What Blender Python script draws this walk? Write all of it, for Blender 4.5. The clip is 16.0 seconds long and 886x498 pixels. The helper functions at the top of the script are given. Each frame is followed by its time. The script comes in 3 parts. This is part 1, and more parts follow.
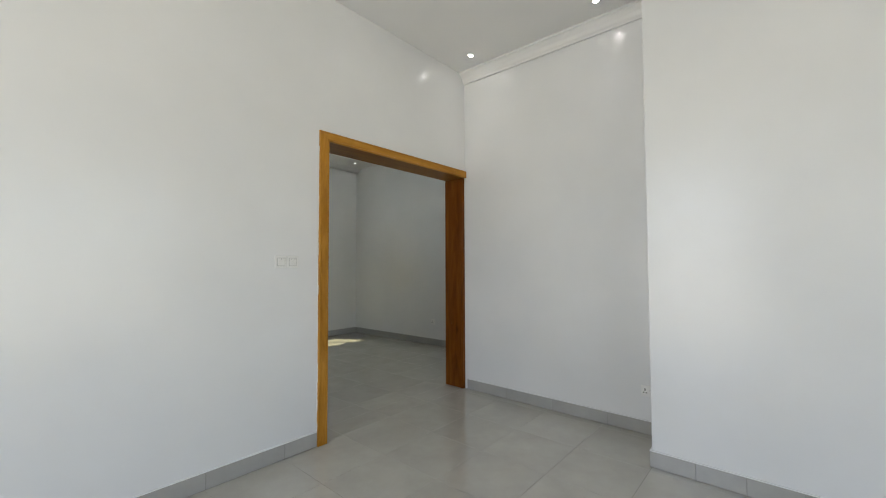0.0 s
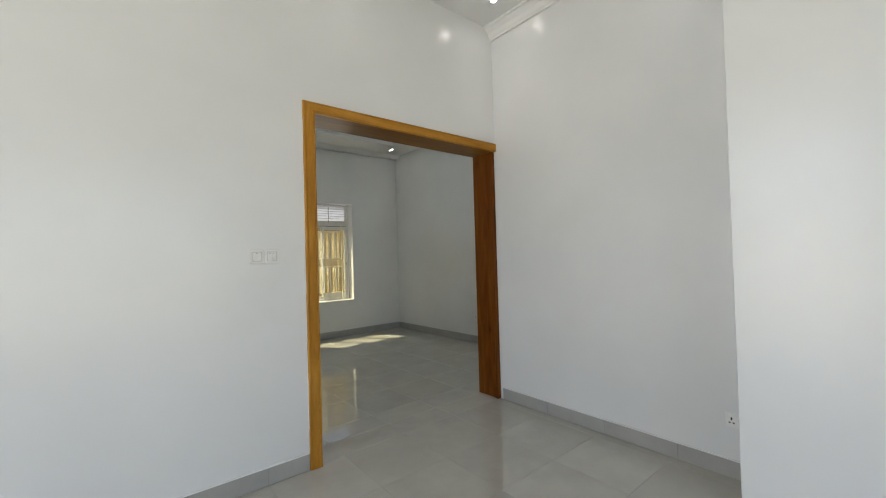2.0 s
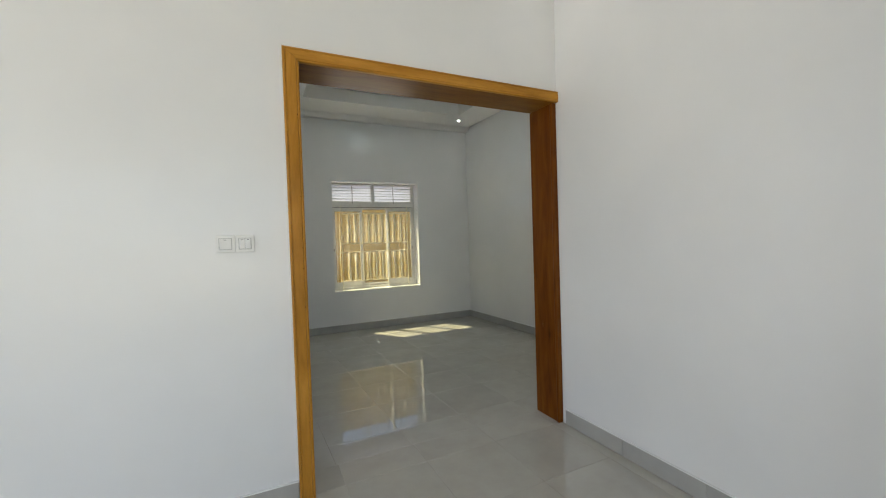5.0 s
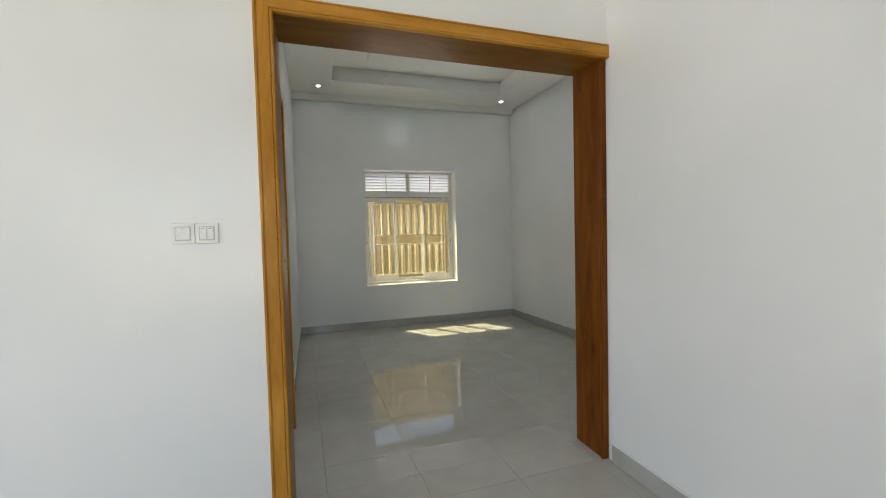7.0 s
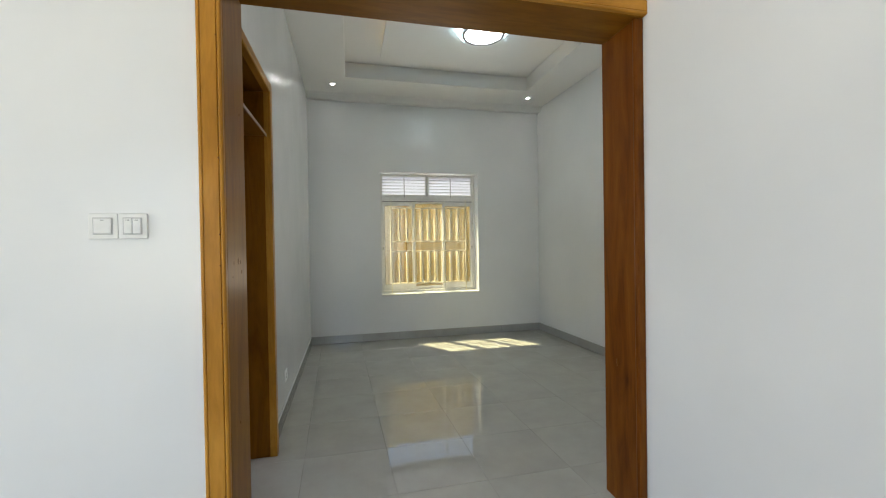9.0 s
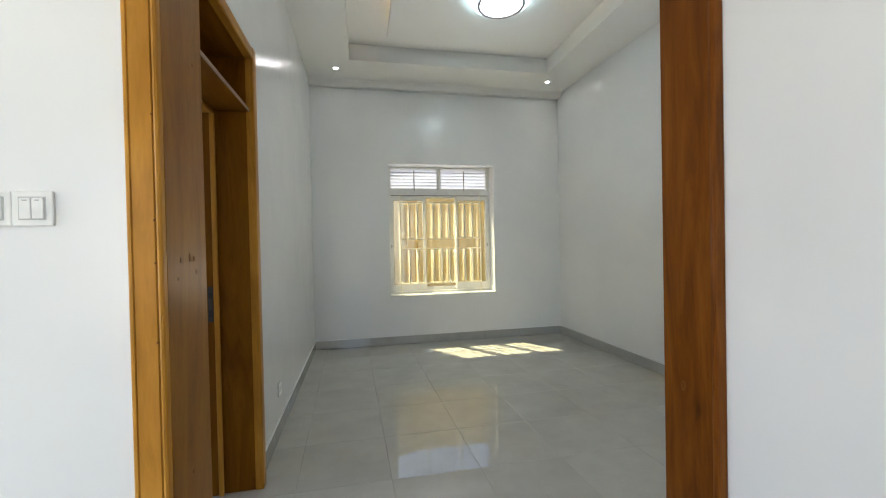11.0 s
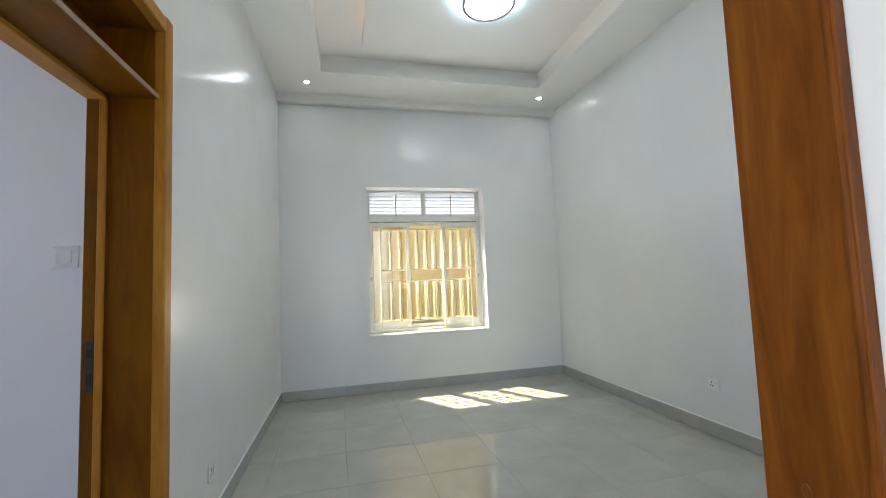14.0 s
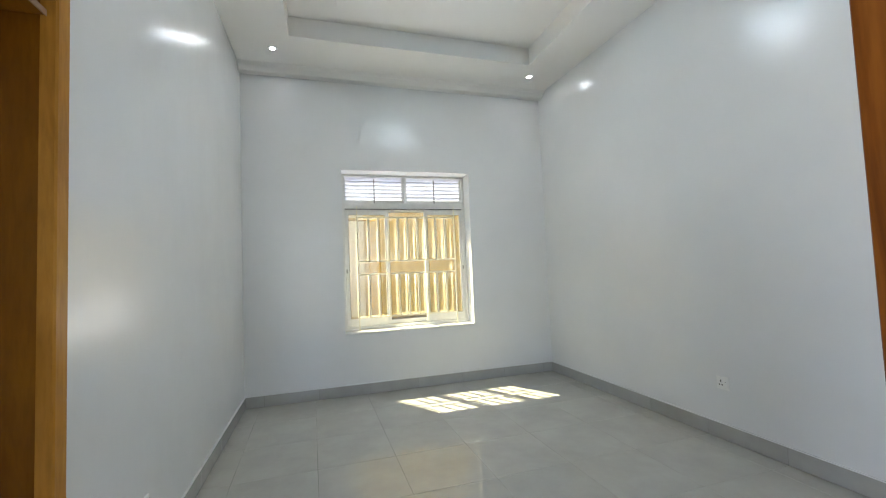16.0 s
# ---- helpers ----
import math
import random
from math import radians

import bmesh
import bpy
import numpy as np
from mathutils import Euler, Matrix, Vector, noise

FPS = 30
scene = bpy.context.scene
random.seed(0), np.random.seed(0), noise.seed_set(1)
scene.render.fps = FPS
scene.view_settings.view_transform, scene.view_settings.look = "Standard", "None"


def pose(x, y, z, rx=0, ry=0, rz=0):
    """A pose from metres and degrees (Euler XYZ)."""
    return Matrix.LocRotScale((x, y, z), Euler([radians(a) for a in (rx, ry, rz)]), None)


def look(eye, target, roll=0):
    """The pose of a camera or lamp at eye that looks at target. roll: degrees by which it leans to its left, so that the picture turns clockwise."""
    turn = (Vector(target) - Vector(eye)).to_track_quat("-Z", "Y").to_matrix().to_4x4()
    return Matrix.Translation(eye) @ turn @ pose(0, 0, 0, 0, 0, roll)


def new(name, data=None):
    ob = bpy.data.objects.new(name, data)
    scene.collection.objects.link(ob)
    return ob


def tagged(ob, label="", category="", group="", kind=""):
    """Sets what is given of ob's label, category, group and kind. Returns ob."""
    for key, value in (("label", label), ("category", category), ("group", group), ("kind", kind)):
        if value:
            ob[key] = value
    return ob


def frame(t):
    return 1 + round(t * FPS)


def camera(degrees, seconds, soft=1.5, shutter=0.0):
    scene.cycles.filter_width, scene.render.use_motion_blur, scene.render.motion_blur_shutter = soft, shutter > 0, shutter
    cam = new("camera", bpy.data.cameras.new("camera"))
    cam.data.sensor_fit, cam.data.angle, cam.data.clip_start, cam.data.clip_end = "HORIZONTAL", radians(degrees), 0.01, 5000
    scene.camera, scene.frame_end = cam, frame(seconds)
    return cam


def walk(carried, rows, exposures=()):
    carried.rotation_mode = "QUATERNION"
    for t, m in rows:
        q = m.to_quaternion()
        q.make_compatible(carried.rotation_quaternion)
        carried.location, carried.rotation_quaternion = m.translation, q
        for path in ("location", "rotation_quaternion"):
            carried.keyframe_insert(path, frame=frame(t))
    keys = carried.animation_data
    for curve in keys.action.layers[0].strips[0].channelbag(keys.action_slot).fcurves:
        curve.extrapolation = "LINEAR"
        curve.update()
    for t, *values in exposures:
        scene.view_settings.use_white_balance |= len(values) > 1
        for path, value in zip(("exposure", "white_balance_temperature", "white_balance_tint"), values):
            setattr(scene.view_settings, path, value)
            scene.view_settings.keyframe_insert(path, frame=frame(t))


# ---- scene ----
cam = camera(96.5, 16.0, soft=1.1)
PATH = [
    (0, (0.253, 0.127, 1.36), (1.762, 1.437, 1.438), -0.2),
    (0.5, (0.431, 0.177, 1.364), (1.888, 1.546, 1.429), -0.5),
    (1, (0.625, 0.187, 1.369), (2.012, 1.627, 1.414), -0.6),
    (1.5, (0.787, 0.199, 1.366), (2.115, 1.695, 1.396), -1.1),
    (2, (0.959, 0.271, 1.358), (2.234, 1.812, 1.391), -1.6),
    (2.5, (1.132, 0.346, 1.37), (2.357, 1.927, 1.398), -1.8),
    (3, (1.278, 0.387, 1.366), (2.414, 2.034, 1.373), -1.8),
    (3.5, (1.445, 0.421, 1.378), (2.492, 2.125, 1.361), -1.7),
    (4, (1.547, 0.467, 1.374), (2.533, 2.207, 1.341), -1.9),
    (6.5, (2.047, 0.852, 1.363), (2.709, 2.738, 1.299), -1.3),
    (7, (2.13, 0.943, 1.354), (2.743, 2.845, 1.279), -1.4),
    (7.5, (2.196, 1.055, 1.344), (2.786, 2.964, 1.264), -1.6),
    (8, (2.25, 1.127, 1.326), (2.806, 3.047, 1.259), -1.3),
    (8.5, (2.342, 1.212, 1.317), (2.842, 3.148, 1.287), -0.8),
    (9, (2.422, 1.271, 1.302), (2.875, 3.219, 1.28), -0.9),
    (11.5, (2.544, 1.768, 1.267), (2.909, 3.734, 1.245), -1.1),
    (12, (2.626, 1.852, 1.261), (2.958, 3.824, 1.268), -1.1),
    (12.5, (2.65, 1.945, 1.268), (3.003, 3.913, 1.327), -1.4),
    (13, (2.649, 2.046, 1.269), (3.036, 4.005, 1.363), -1.8),
    (13.5, (2.646, 2.135, 1.257), (3.074, 4.085, 1.38), -2.2),
    (14, (2.633, 2.207, 1.263), (3.09, 4.15, 1.399), -2.2),
    (14.5, (2.648, 2.296, 1.243), (3.119, 4.236, 1.371), -2.1),
    (15, (2.677, 2.407, 1.248), (3.151, 4.347, 1.345), -2.1),
    (15.5, (2.673, 2.499, 1.251), (3.184, 4.431, 1.33), -2.2),
    (16, (2.653, 2.574, 1.24), (3.222, 4.489, 1.342), -2.3),
]
EXPOSURES = [(0.0, 0.88, 6500, 10), (3.5, 0.98, 6500, 10), (7.0, 1.22, 6550, 10), (9.0, 1.45, 6400, 9), (11.5, 1.77, 6300, 11), (12.5, 1.93, 6150, 12), (14.0, 2.02, 6050, 12), (16.0, 2.03, 6000, 12)]
walk(cam, [(t, look(eye, target, roll)) for t, eye, target, roll in PATH], EXPOSURES)


# ---- plan, in metres ----
HALL_N = 2.83        # hall face of the wall with the wide opening
BED_S = 3.08         # bedroom face of the same wall
BED_N = 6.752        # window wall
BED_W, BED_E = 1.912, 5.262   # at the near end; both side walls are slightly out of square
SKEW_W, SKEW_E = -0.0085, -0.032
OPEN_L, OPEN_R, OPEN_H = 1.99, 3.707, 2.325
HALL_E = 3.745       # hall's recessed east wall
PIER_X, PIER_Y = 3.212, 0.845
HALL_W, HALL_S = -2.6, -2.8
HALL_TOP, SOFFIT, TRAY_TOP, PANEL_Z = 3.50, 3.305, 3.48, 3.42
WIN = (2.825, 4.228, 0.605, 2.313)
DOOR_Y0, DOOR_Y1, DOOR_H = 3.13, 3.895, 2.26
COR_N = 4.00         # corridor's far wall
SUN_WAY = Vector((0.375, -0.565, -1.0)).normalized()

# ---- world, sun and large lights ----
world = bpy.data.worlds.new("sky")
scene.world = world
world.use_nodes = True
wn = world.node_tree
wn.nodes.clear()
sky = wn.nodes.new("ShaderNodeTexSky")
sky.sky_type, sky.sun_disc = "NISHITA", False
sky.sun_elevation = math.asin(-SUN_WAY.z)
sky.sun_rotation = math.atan2(-SUN_WAY.x, -SUN_WAY.y)
bg = wn.nodes.new("ShaderNodeBackground")
bg.inputs["Strength"].default_value = 0.15
wout = wn.nodes.new("ShaderNodeOutputWorld")
wn.links.new(sky.outputs[0], bg.inputs[0])
wn.links.new(bg.outputs[0], wout.inputs[0])

sun_data = bpy.data.lights.new("sun", "SUN")
sun_data.energy, sun_data.angle, sun_data.color = 5.0, radians(0.36), (1.0, 0.90, 0.54)
sun = new("sun", sun_data)
sun.rotation_mode = "QUATERNION"
sun.rotation_quaternion = SUN_WAY.to_track_quat("-Z", "Y")


def area_lamp(name, m, w, h, watts, color, spread=180):
    d = bpy.data.lights.new(name, "AREA")
    d.shape, d.size, d.size_y, d.energy, d.color = "RECTANGLE", w, h, watts, color
    d.spread = radians(spread)
    ob = new(name, d)
    ob.matrix_world = m
    return ob


# daylight lamps: unseen hall doors, a made-up hall window, an assumed opening at the corridor's end
area_lamp("hall_door_daylight", look((HALL_W - 0.02, 1.5, 1.62), (5, 1.5, 1.62)), 1.6, 3.1, 25, (0.93, 0.935, 1.0))
area_lamp("hall_south_fill", look((0.5, HALL_S - 0.02, 1.45), (0.5, 5, 1.45)), 4.0, 2.3, 11, (0.95, 0.95, 1.0))
area_lamp("bedroom_window_daylight", look((3.52, 7.09, 2.14), (3.52, 3.0, 2.0)), 1.3, 0.24, 0.55, (0.95, 0.97, 1.0))
# added upward fill lamp behind the panes, stands in for light off the yard
area_lamp("yard_bounce_fill", look((3.52, 7.08, 1.3), (3.52, 6.08, 2.13)), 1.3, 1.3, 3.5, (1.0, 0.965, 0.89), 100)
area_lamp("corridor_daylight", look((-0.98, 3.52, 1.5), (5, 3.52, 1.5)), 0.7, 1.8, 4.0, (0.72, 0.74, 1.0))

# ---- materials ----


def material(name):
    m = bpy.data.materials.new(name)
    m.use_nodes = True
    nt = m.node_tree
    return m, nt, nt.nodes["Principled BSDF"]


def node(nt, kind, **values):
    n = nt.nodes.new(kind)
    for key, v in values.items():
        n.inputs[key.replace("_", " ")].default_value = v
    return n


def ramp(nt, fac, stops):
    r = nt.nodes.new("ShaderNodeValToRGB")
    el = r.color_ramp.elements
    while len(el) < len(stops):
        el.new(0.5)
    for e, (p, c) in zip(el, stops):
        e.position, e.color = p, (*c, 1)
    nt.links.new(fac, r.inputs[0])
    return r.outputs[0]


def coords(nt, scale=(1, 1, 1), turn=(0, 0, 0)):
    mp = nt.nodes.new("ShaderNodeMapping")
    mp.inputs["Scale"].default_value = scale
    mp.inputs["Rotation"].default_value = turn
    geo = nt.nodes.new("ShaderNodeNewGeometry")
    nt.links.new(geo.outputs["Position"], mp.inputs[0])
    return mp.outputs[0]


def bump(nt, bsdf, height, strength, distance):
    b = nt.nodes.new("ShaderNodeBump")
    b.inputs["Strength"].default_value, b.inputs["Distance"].default_value = strength, distance
    nt.links.new(height, b.inputs["Height"])
    nt.links.new(b.outputs[0], bsdf.inputs["Normal"])
    return b


def painted(name, low, high, rough, spec=0.5, wave=0.0, coarse=1.3, coat=0.0):
    m, nt, p = material(name)
    pos = coords(nt)
    big = node(nt, "ShaderNodeTexNoise", Scale=coarse, Detail=4.0)
    nt.links.new(pos, big.inputs["Vector"])
    nt.links.new(ramp(nt, big.outputs[0], [(0.3, low), (0.7, high)]), p.inputs["Base Color"])
    fine = node(nt, "ShaderNodeTexNoise", Scale=160.0, Detail=3.0)
    nt.links.new(pos, fine.inputs["Vector"])
    # roller marks, longer up and down than across
    swell = node(nt, "ShaderNodeTexNoise", Scale=3.4, Detail=3.0)
    nt.links.new(coords(nt, (1, 1, 0.3)), swell.inputs["Vector"])
    mix = nt.nodes.new("ShaderNodeMath")
    mix.operation = "MULTIPLY_ADD"
    mix.inputs[1].default_value = wave
    nt.links.new(swell.outputs[0], mix.inputs[0])
    small = nt.nodes.new("ShaderNodeMath")
    small.operation = "MULTIPLY"
    small.inputs[1].default_value = 0.1
    nt.links.new(fine.outputs[0], small.inputs[0])
    nt.links.new(small.outputs[0], mix.inputs[2])
    bump(nt, p, mix.outputs[0], 0.25, 0.004)
    rr = nt.nodes.new("ShaderNodeMapRange")
    rr.inputs["To Min"].default_value, rr.inputs["To Max"].default_value = rough - 0.04, rough + 0.05
    nt.links.new(big.outputs[0], rr.inputs["Value"])
    nt.links.new(rr.outputs[0], p.inputs["Roughness"])
    p.inputs["Specular IOR Level"].default_value = spec
    p.inputs["Coat Weight"].default_value, p.inputs["Coat Roughness"].default_value = coat, 0.18
    return m


def wood(name, dark, mid, light, rough, lengthwise):
    """Varnished timber whose grain runs along the given axis (0 x, 1 y, 2 z)."""
    m, nt, p = material(name)
    info = nt.nodes.new("ShaderNodeObjectInfo")
    add = nt.nodes.new("ShaderNodeVectorMath")
    add.operation = "MULTIPLY_ADD"
    geo = nt.nodes.new("ShaderNodeNewGeometry")
    scale = [6.0, 6.0, 6.0]
    scale[lengthwise] = 0.9
    add.inputs[1].default_value = scale
    spread = nt.nodes.new("ShaderNodeMath")
    spread.operation = "MULTIPLY"
    spread.inputs[1].default_value = 31.0
    nt.links.new(info.outputs["Random"], spread.inputs[0])
    nt.links.new(geo.outputs["Position"], add.inputs[0])
    nt.links.new(spread.outputs[0], add.inputs[2])
    grain = node(nt, "ShaderNodeTexNoise", Scale=1.6, Detail=6.0, Roughness=0.55, Distortion=1.1)
    nt.links.new(add.outputs[0], grain.inputs["Vector"])
    col = ramp(nt, grain.outputs[0], [(0.34, dark), (0.5, mid), (0.68, light)])
    # fine pores
    pores = node(nt, "ShaderNodeTexNoise", Scale=14.0, Detail=3.0)
    nt.links.new(add.outputs[0], pores.inputs["Vector"])
    pm = ramp(nt, pores.outputs[0], [(0.35, (0.72, 0.72, 0.72)), (0.55, (1, 1, 1))])
    mul = nt.nodes.new("ShaderNodeMix")
    mul.data_type, mul.blend_type = "RGBA", "MULTIPLY"
    mul.inputs["Factor"].default_value = 0.35
    nt.links.new(col, mul.inputs["A"])
    nt.links.new(pm, mul.inputs["B"])
    # scattered knots, longer along the grain
    stretch = nt.nodes.new("ShaderNodeVectorMath")
    stretch.operation = "MULTIPLY"
    ks = [2.6, 2.6, 2.6]
    ks[lengthwise] = 1.3
    stretch.inputs[1].default_value = ks
    nt.links.new(geo.outputs["Position"], stretch.inputs[0])
    warp = nt.nodes.new("ShaderNodeVectorMath")
    warp.operation = "MULTIPLY_ADD"
    warp.inputs[1].default_value = (0.06, 0.06, 0.06)
    nt.links.new(grain.outputs["Color"], warp.inputs[0])
    nt.links.new(stretch.outputs[0], warp.inputs[2])
    knots = node(nt, "ShaderNodeTexVoronoi", Scale=1.0)
    nt.links.new(warp.outputs[0], knots.inputs["Vector"])
    km = ramp(nt, knots.outputs["Distance"], [(0.02, (0.35, 0.3, 0.3)), (0.055, (0.8, 0.78, 0.76)), (0.12, (1, 1, 1))])
    mul2 = nt.nodes.new("ShaderNodeMix")
    mul2.data_type, mul2.blend_type = "RGBA", "MULTIPLY"
    mul2.inputs["Factor"].default_value = 0.8
    nt.links.new(mul.outputs["Result"], mul2.inputs["A"])
    nt.links.new(km, mul2.inputs["B"])
    nt.links.new(mul2.outputs["Result"], p.inputs["Base Color"])
    p.inputs["Roughness"].default_value = rough
    p.inputs["Specular IOR Level"].default_value = 0.09
    p.inputs["Coat Weight"].default_value = 0.05
    p.inputs["Coat Roughness"].default_value = 0.12
    bump(nt, p, grain.outputs[0], 0.15, 0.002)
    return m


def porcelain(name, low, high, rough, swell):
    """Polished grey porcelain, each tile a little different, gently uneven."""
    m, nt, p = material(name)
    pos = coords(nt)
    info = nt.nodes.new("ShaderNodeObjectInfo")
    cloud = node(nt, "ShaderNodeTexNoise", Scale=3.2, Detail=7.0, Roughness=0.62)
    off = nt.nodes.new("ShaderNodeVectorMath")
    off.operation = "ADD"
    mulr = nt.nodes.new("ShaderNodeMath")
    mulr.operation = "MULTIPLY"
    mulr.inputs[1].default_value = 40.0
    nt.links.new(info.outputs["Random"], mulr.inputs[0])
    nt.links.new(pos, off.inputs[0])
    nt.links.new(mulr.outputs[0], off.inputs[1])
    nt.links.new(off.outputs[0], cloud.inputs["Vector"])
    col = ramp(nt, cloud.outputs[0], [(0.3, low), (0.7, high)])
    hsv = nt.nodes.new("ShaderNodeHueSaturation")
    rng = nt.nodes.new("ShaderNodeMapRange")
    rng.inputs["To Min"].default_value, rng.inputs["To Max"].default_value = 0.975, 1.025
    nt.links.new(info.outputs["Random"], rng.inputs["Value"])
    nt.links.new(rng.outputs[0], hsv.inputs["Value"])
    nt.links.new(col, hsv.inputs["Color"])
    nt.links.new(hsv.outputs[0], p.inputs["Base Color"])
    p.inputs["Specular IOR Level"].default_value = 0.65
    p.inputs["Coat Weight"].default_value, p.inputs["Coat Roughness"].default_value = 0.28, 0.006
    wave = node(nt, "ShaderNodeTexNoise", Scale=7.0, Detail=1.5)
    nt.links.new(off.outputs[0], wave.inputs["Vector"])
    bump(nt, p, wave.outputs[0], swell, 0.004)
    smear = node(nt, "ShaderNodeTexNoise", Scale=2.0, Detail=5.0)
    nt.links.new(pos, smear.inputs["Vector"])
    rr = nt.nodes.new("ShaderNodeMapRange")
    rr.inputs["To Min"].default_value, rr.inputs["To Max"].default_value = rough * 0.6, rough * 1.5
    nt.links.new(smear.outputs[0], rr.inputs["Value"])
    nt.links.new(rr.outputs[0], p.inputs["Roughness"])
    return m


def plain(name, color, rough, metal=0.0, emit=0.0, emit_color=(1, 1, 1)):
    m, nt, p = material(name)
    p.inputs["Base Color"].default_value = (*color, 1)
    p.inputs["Roughness"].default_value, p.inputs["Metallic"].default_value = rough, metal
    if emit:
        p.inputs["Emission Color"].default_value = (*emit_color, 1)
        p.inputs["Emission Strength"].default_value = emit
    else:
        pos = coords(nt)
        n = node(nt, "ShaderNodeTexNoise", Scale=25.0, Detail=4.0)
        nt.links.new(pos, n.inputs["Vector"])
        lo = tuple(c * 0.94 for c in color)
        nt.links.new(ramp(nt, n.outputs[0], [(0.35, lo), (0.65, color)]), p.inputs["Base Color"])
    return m


WALL = painted("white_semigloss_paint", (0.755, 0.762, 0.76), (0.81, 0.815, 0.81), 0.24, 0.5, 2.5, coat=0.18)
CEIL = painted("white_ceiling_paint", (0.82, 0.815, 0.795), (0.85, 0.845, 0.825), 0.6, 0.3, 0.5)
TILE = porcelain("grey_polished_porcelain", (0.41, 0.398, 0.355), (0.48, 0.468, 0.42), 0.012, 0.05)
SKIRT = porcelain("grey_skirting_porcelain", (0.365, 0.36, 0.34), (0.43, 0.425, 0.402), 0.09, 0.02)
GROUT = painted("dirty_grey_grout", (0.07, 0.06, 0.045), (0.50, 0.49, 0.45), 0.9, 0.2, 0.5, 1.6)
FILLER = plain("grey_filler", (0.25, 0.245, 0.228), 0.7)
WOOD_D, WOOD_M, WOOD_L = (0.19, 0.072, 0.006), (0.235, 0.094, 0.0085), (0.28, 0.122, 0.013)
WOOD_Z = wood("varnished_wood_upright", WOOD_D, WOOD_M, WOOD_L, 0.34, 2)
WOOD_X = wood("varnished_wood_across", WOOD_D, WOOD_M, WOOD_L, 0.34, 0)
# the same timber, darkened: the recess's shade is put into the colour
SHADED_LINING = (0.145, 0.052, 0.003), (0.192, 0.072, 0.0042), (0.235, 0.094, 0.006)
LINING_Z = wood("shaded_lining_upright", *SHADED_LINING, 0.36, 2)
LINING_Y = wood("shaded_lining_along", *SHADED_LINING, 0.36, 1)
RED_Z = wood("reddish_varnished_wood", (0.10, 0.029, 0.0032), (0.15, 0.045, 0.005), (0.195, 0.066, 0.0085), 0.34, 2)
TRIM_D, TRIM_M, TRIM_L = (0.37, 0.165, 0.022), (0.46, 0.215, 0.032), (0.54, 0.265, 0.046)
TRIM_Z = wood("golden_trim_upright", TRIM_D, TRIM_M, TRIM_L, 0.3, 2)
TRIM_X = wood("golden_trim_across", TRIM_D, TRIM_M, TRIM_L, 0.3, 0)
TRIM_Y = wood("golden_trim_along", TRIM_D, TRIM_M, TRIM_L, 0.3, 1)
PVC = plain("white_window_profile", (0.78, 0.77, 0.74), 0.35)
BAR = plain("cream_grille_paint", (0.85, 0.80, 0.64), 0.4)
PLASTIC = plain("white_switch_plastic", (0.80, 0.80, 0.78), 0.3)
SLOT = plain("dark_slot", (0.02, 0.02, 0.02), 0.6)
PUTTY = plain("brown_wood_putty", (0.15, 0.056, 0.006), 0.85)
DARK_STEEL = plain("tarnished_steel", (0.05, 0.045, 0.04), 0.7, 0.1)
GASKET = plain("grey_gasket", (0.30, 0.29, 0.27), 0.6)
RUBBER = plain("dark_gasket", (0.05, 0.05, 0.05), 0.6)
TAN = painted("tan_outside_render", (0.36, 0.232, 0.046), (0.43, 0.28, 0.058), 0.8, 0.2, 1.0, 2.0)
CREAM = painted("cream_outside_render", (0.38, 0.32, 0.20), (0.43, 0.36, 0.23), 0.8, 0.2, 1.0, 2.0)
BROWN = painted("brown_plinth_paint", (0.035, 0.02, 0.012), (0.055, 0.031, 0.018), 0.7, 0.3, 1.0, 4.0)
PAVING = painted("pale_concrete", (0.60, 0.56, 0.49), (0.69, 0.65, 0.57), 0.85, 0.2, 1.0, 3.0)
LED_SPOT = plain("spot_led", (1, 1, 1), 0.4, 0, 44.0, (1.0, 0.97, 0.92))
LED_DISC = plain("disc_led", (1, 1, 1), 0.4, 0, 6.8, (0.90, 0.97, 1.0))
LED_HALO = plain("halo_led", (1, 1, 1), 0.4, 0, 2.6, (0.62, 0.92, 1.0))
LED_WARM = plain("warm_led_strip", (1, 0.8, 0.5), 0.5, 0, 3.0, (1.0, 0.62, 0.22))

GLASS, gnt, gp = material("clear_glass")
gnt.nodes.remove(gp)
g_clear = gnt.nodes.new("ShaderNodeBsdfTransparent")
g_clear.inputs[0].default_value = (0.97, 0.97, 0.95, 1)
g_gloss = gnt.nodes.new("ShaderNodeBsdfGlossy")
g_gloss.inputs["Roughness"].default_value = 0.0
g_mix = gnt.nodes.new("ShaderNodeMixShader")
g_mix.inputs[0].default_value = 0.30
gnt.links.new(g_clear.outputs[0], g_mix.inputs[1])
gnt.links.new(g_gloss.outputs[0], g_mix.inputs[2])
gnt.links.new(g_mix.outputs[0], gnt.nodes["Material Output"].inputs[0])

LOUVRE, lnt, lp = material("frosted_louvre_glass")
lp.inputs["Base Color"].default_value = (0.86, 0.82, 0.85, 1)
lp.inputs["Roughness"].default_value = 0.35
l_tr = lnt.nodes.new("ShaderNodeBsdfTranslucent")
l_tr.inputs[0].default_value = (0.80, 0.83, 0.88, 1)
l_mix = lnt.nodes.new("ShaderNodeMixShader")
l_mix.inputs[0].default_value = 0.5
lnt.links.new(lp.outputs[0], l_mix.inputs[1])
lnt.links.new(l_tr.outputs[0], l_mix.inputs[2])
lnt.links.new(l_mix.outputs[0], lnt.nodes["Material Output"].inputs[0])

# ---- mesh helpers ----


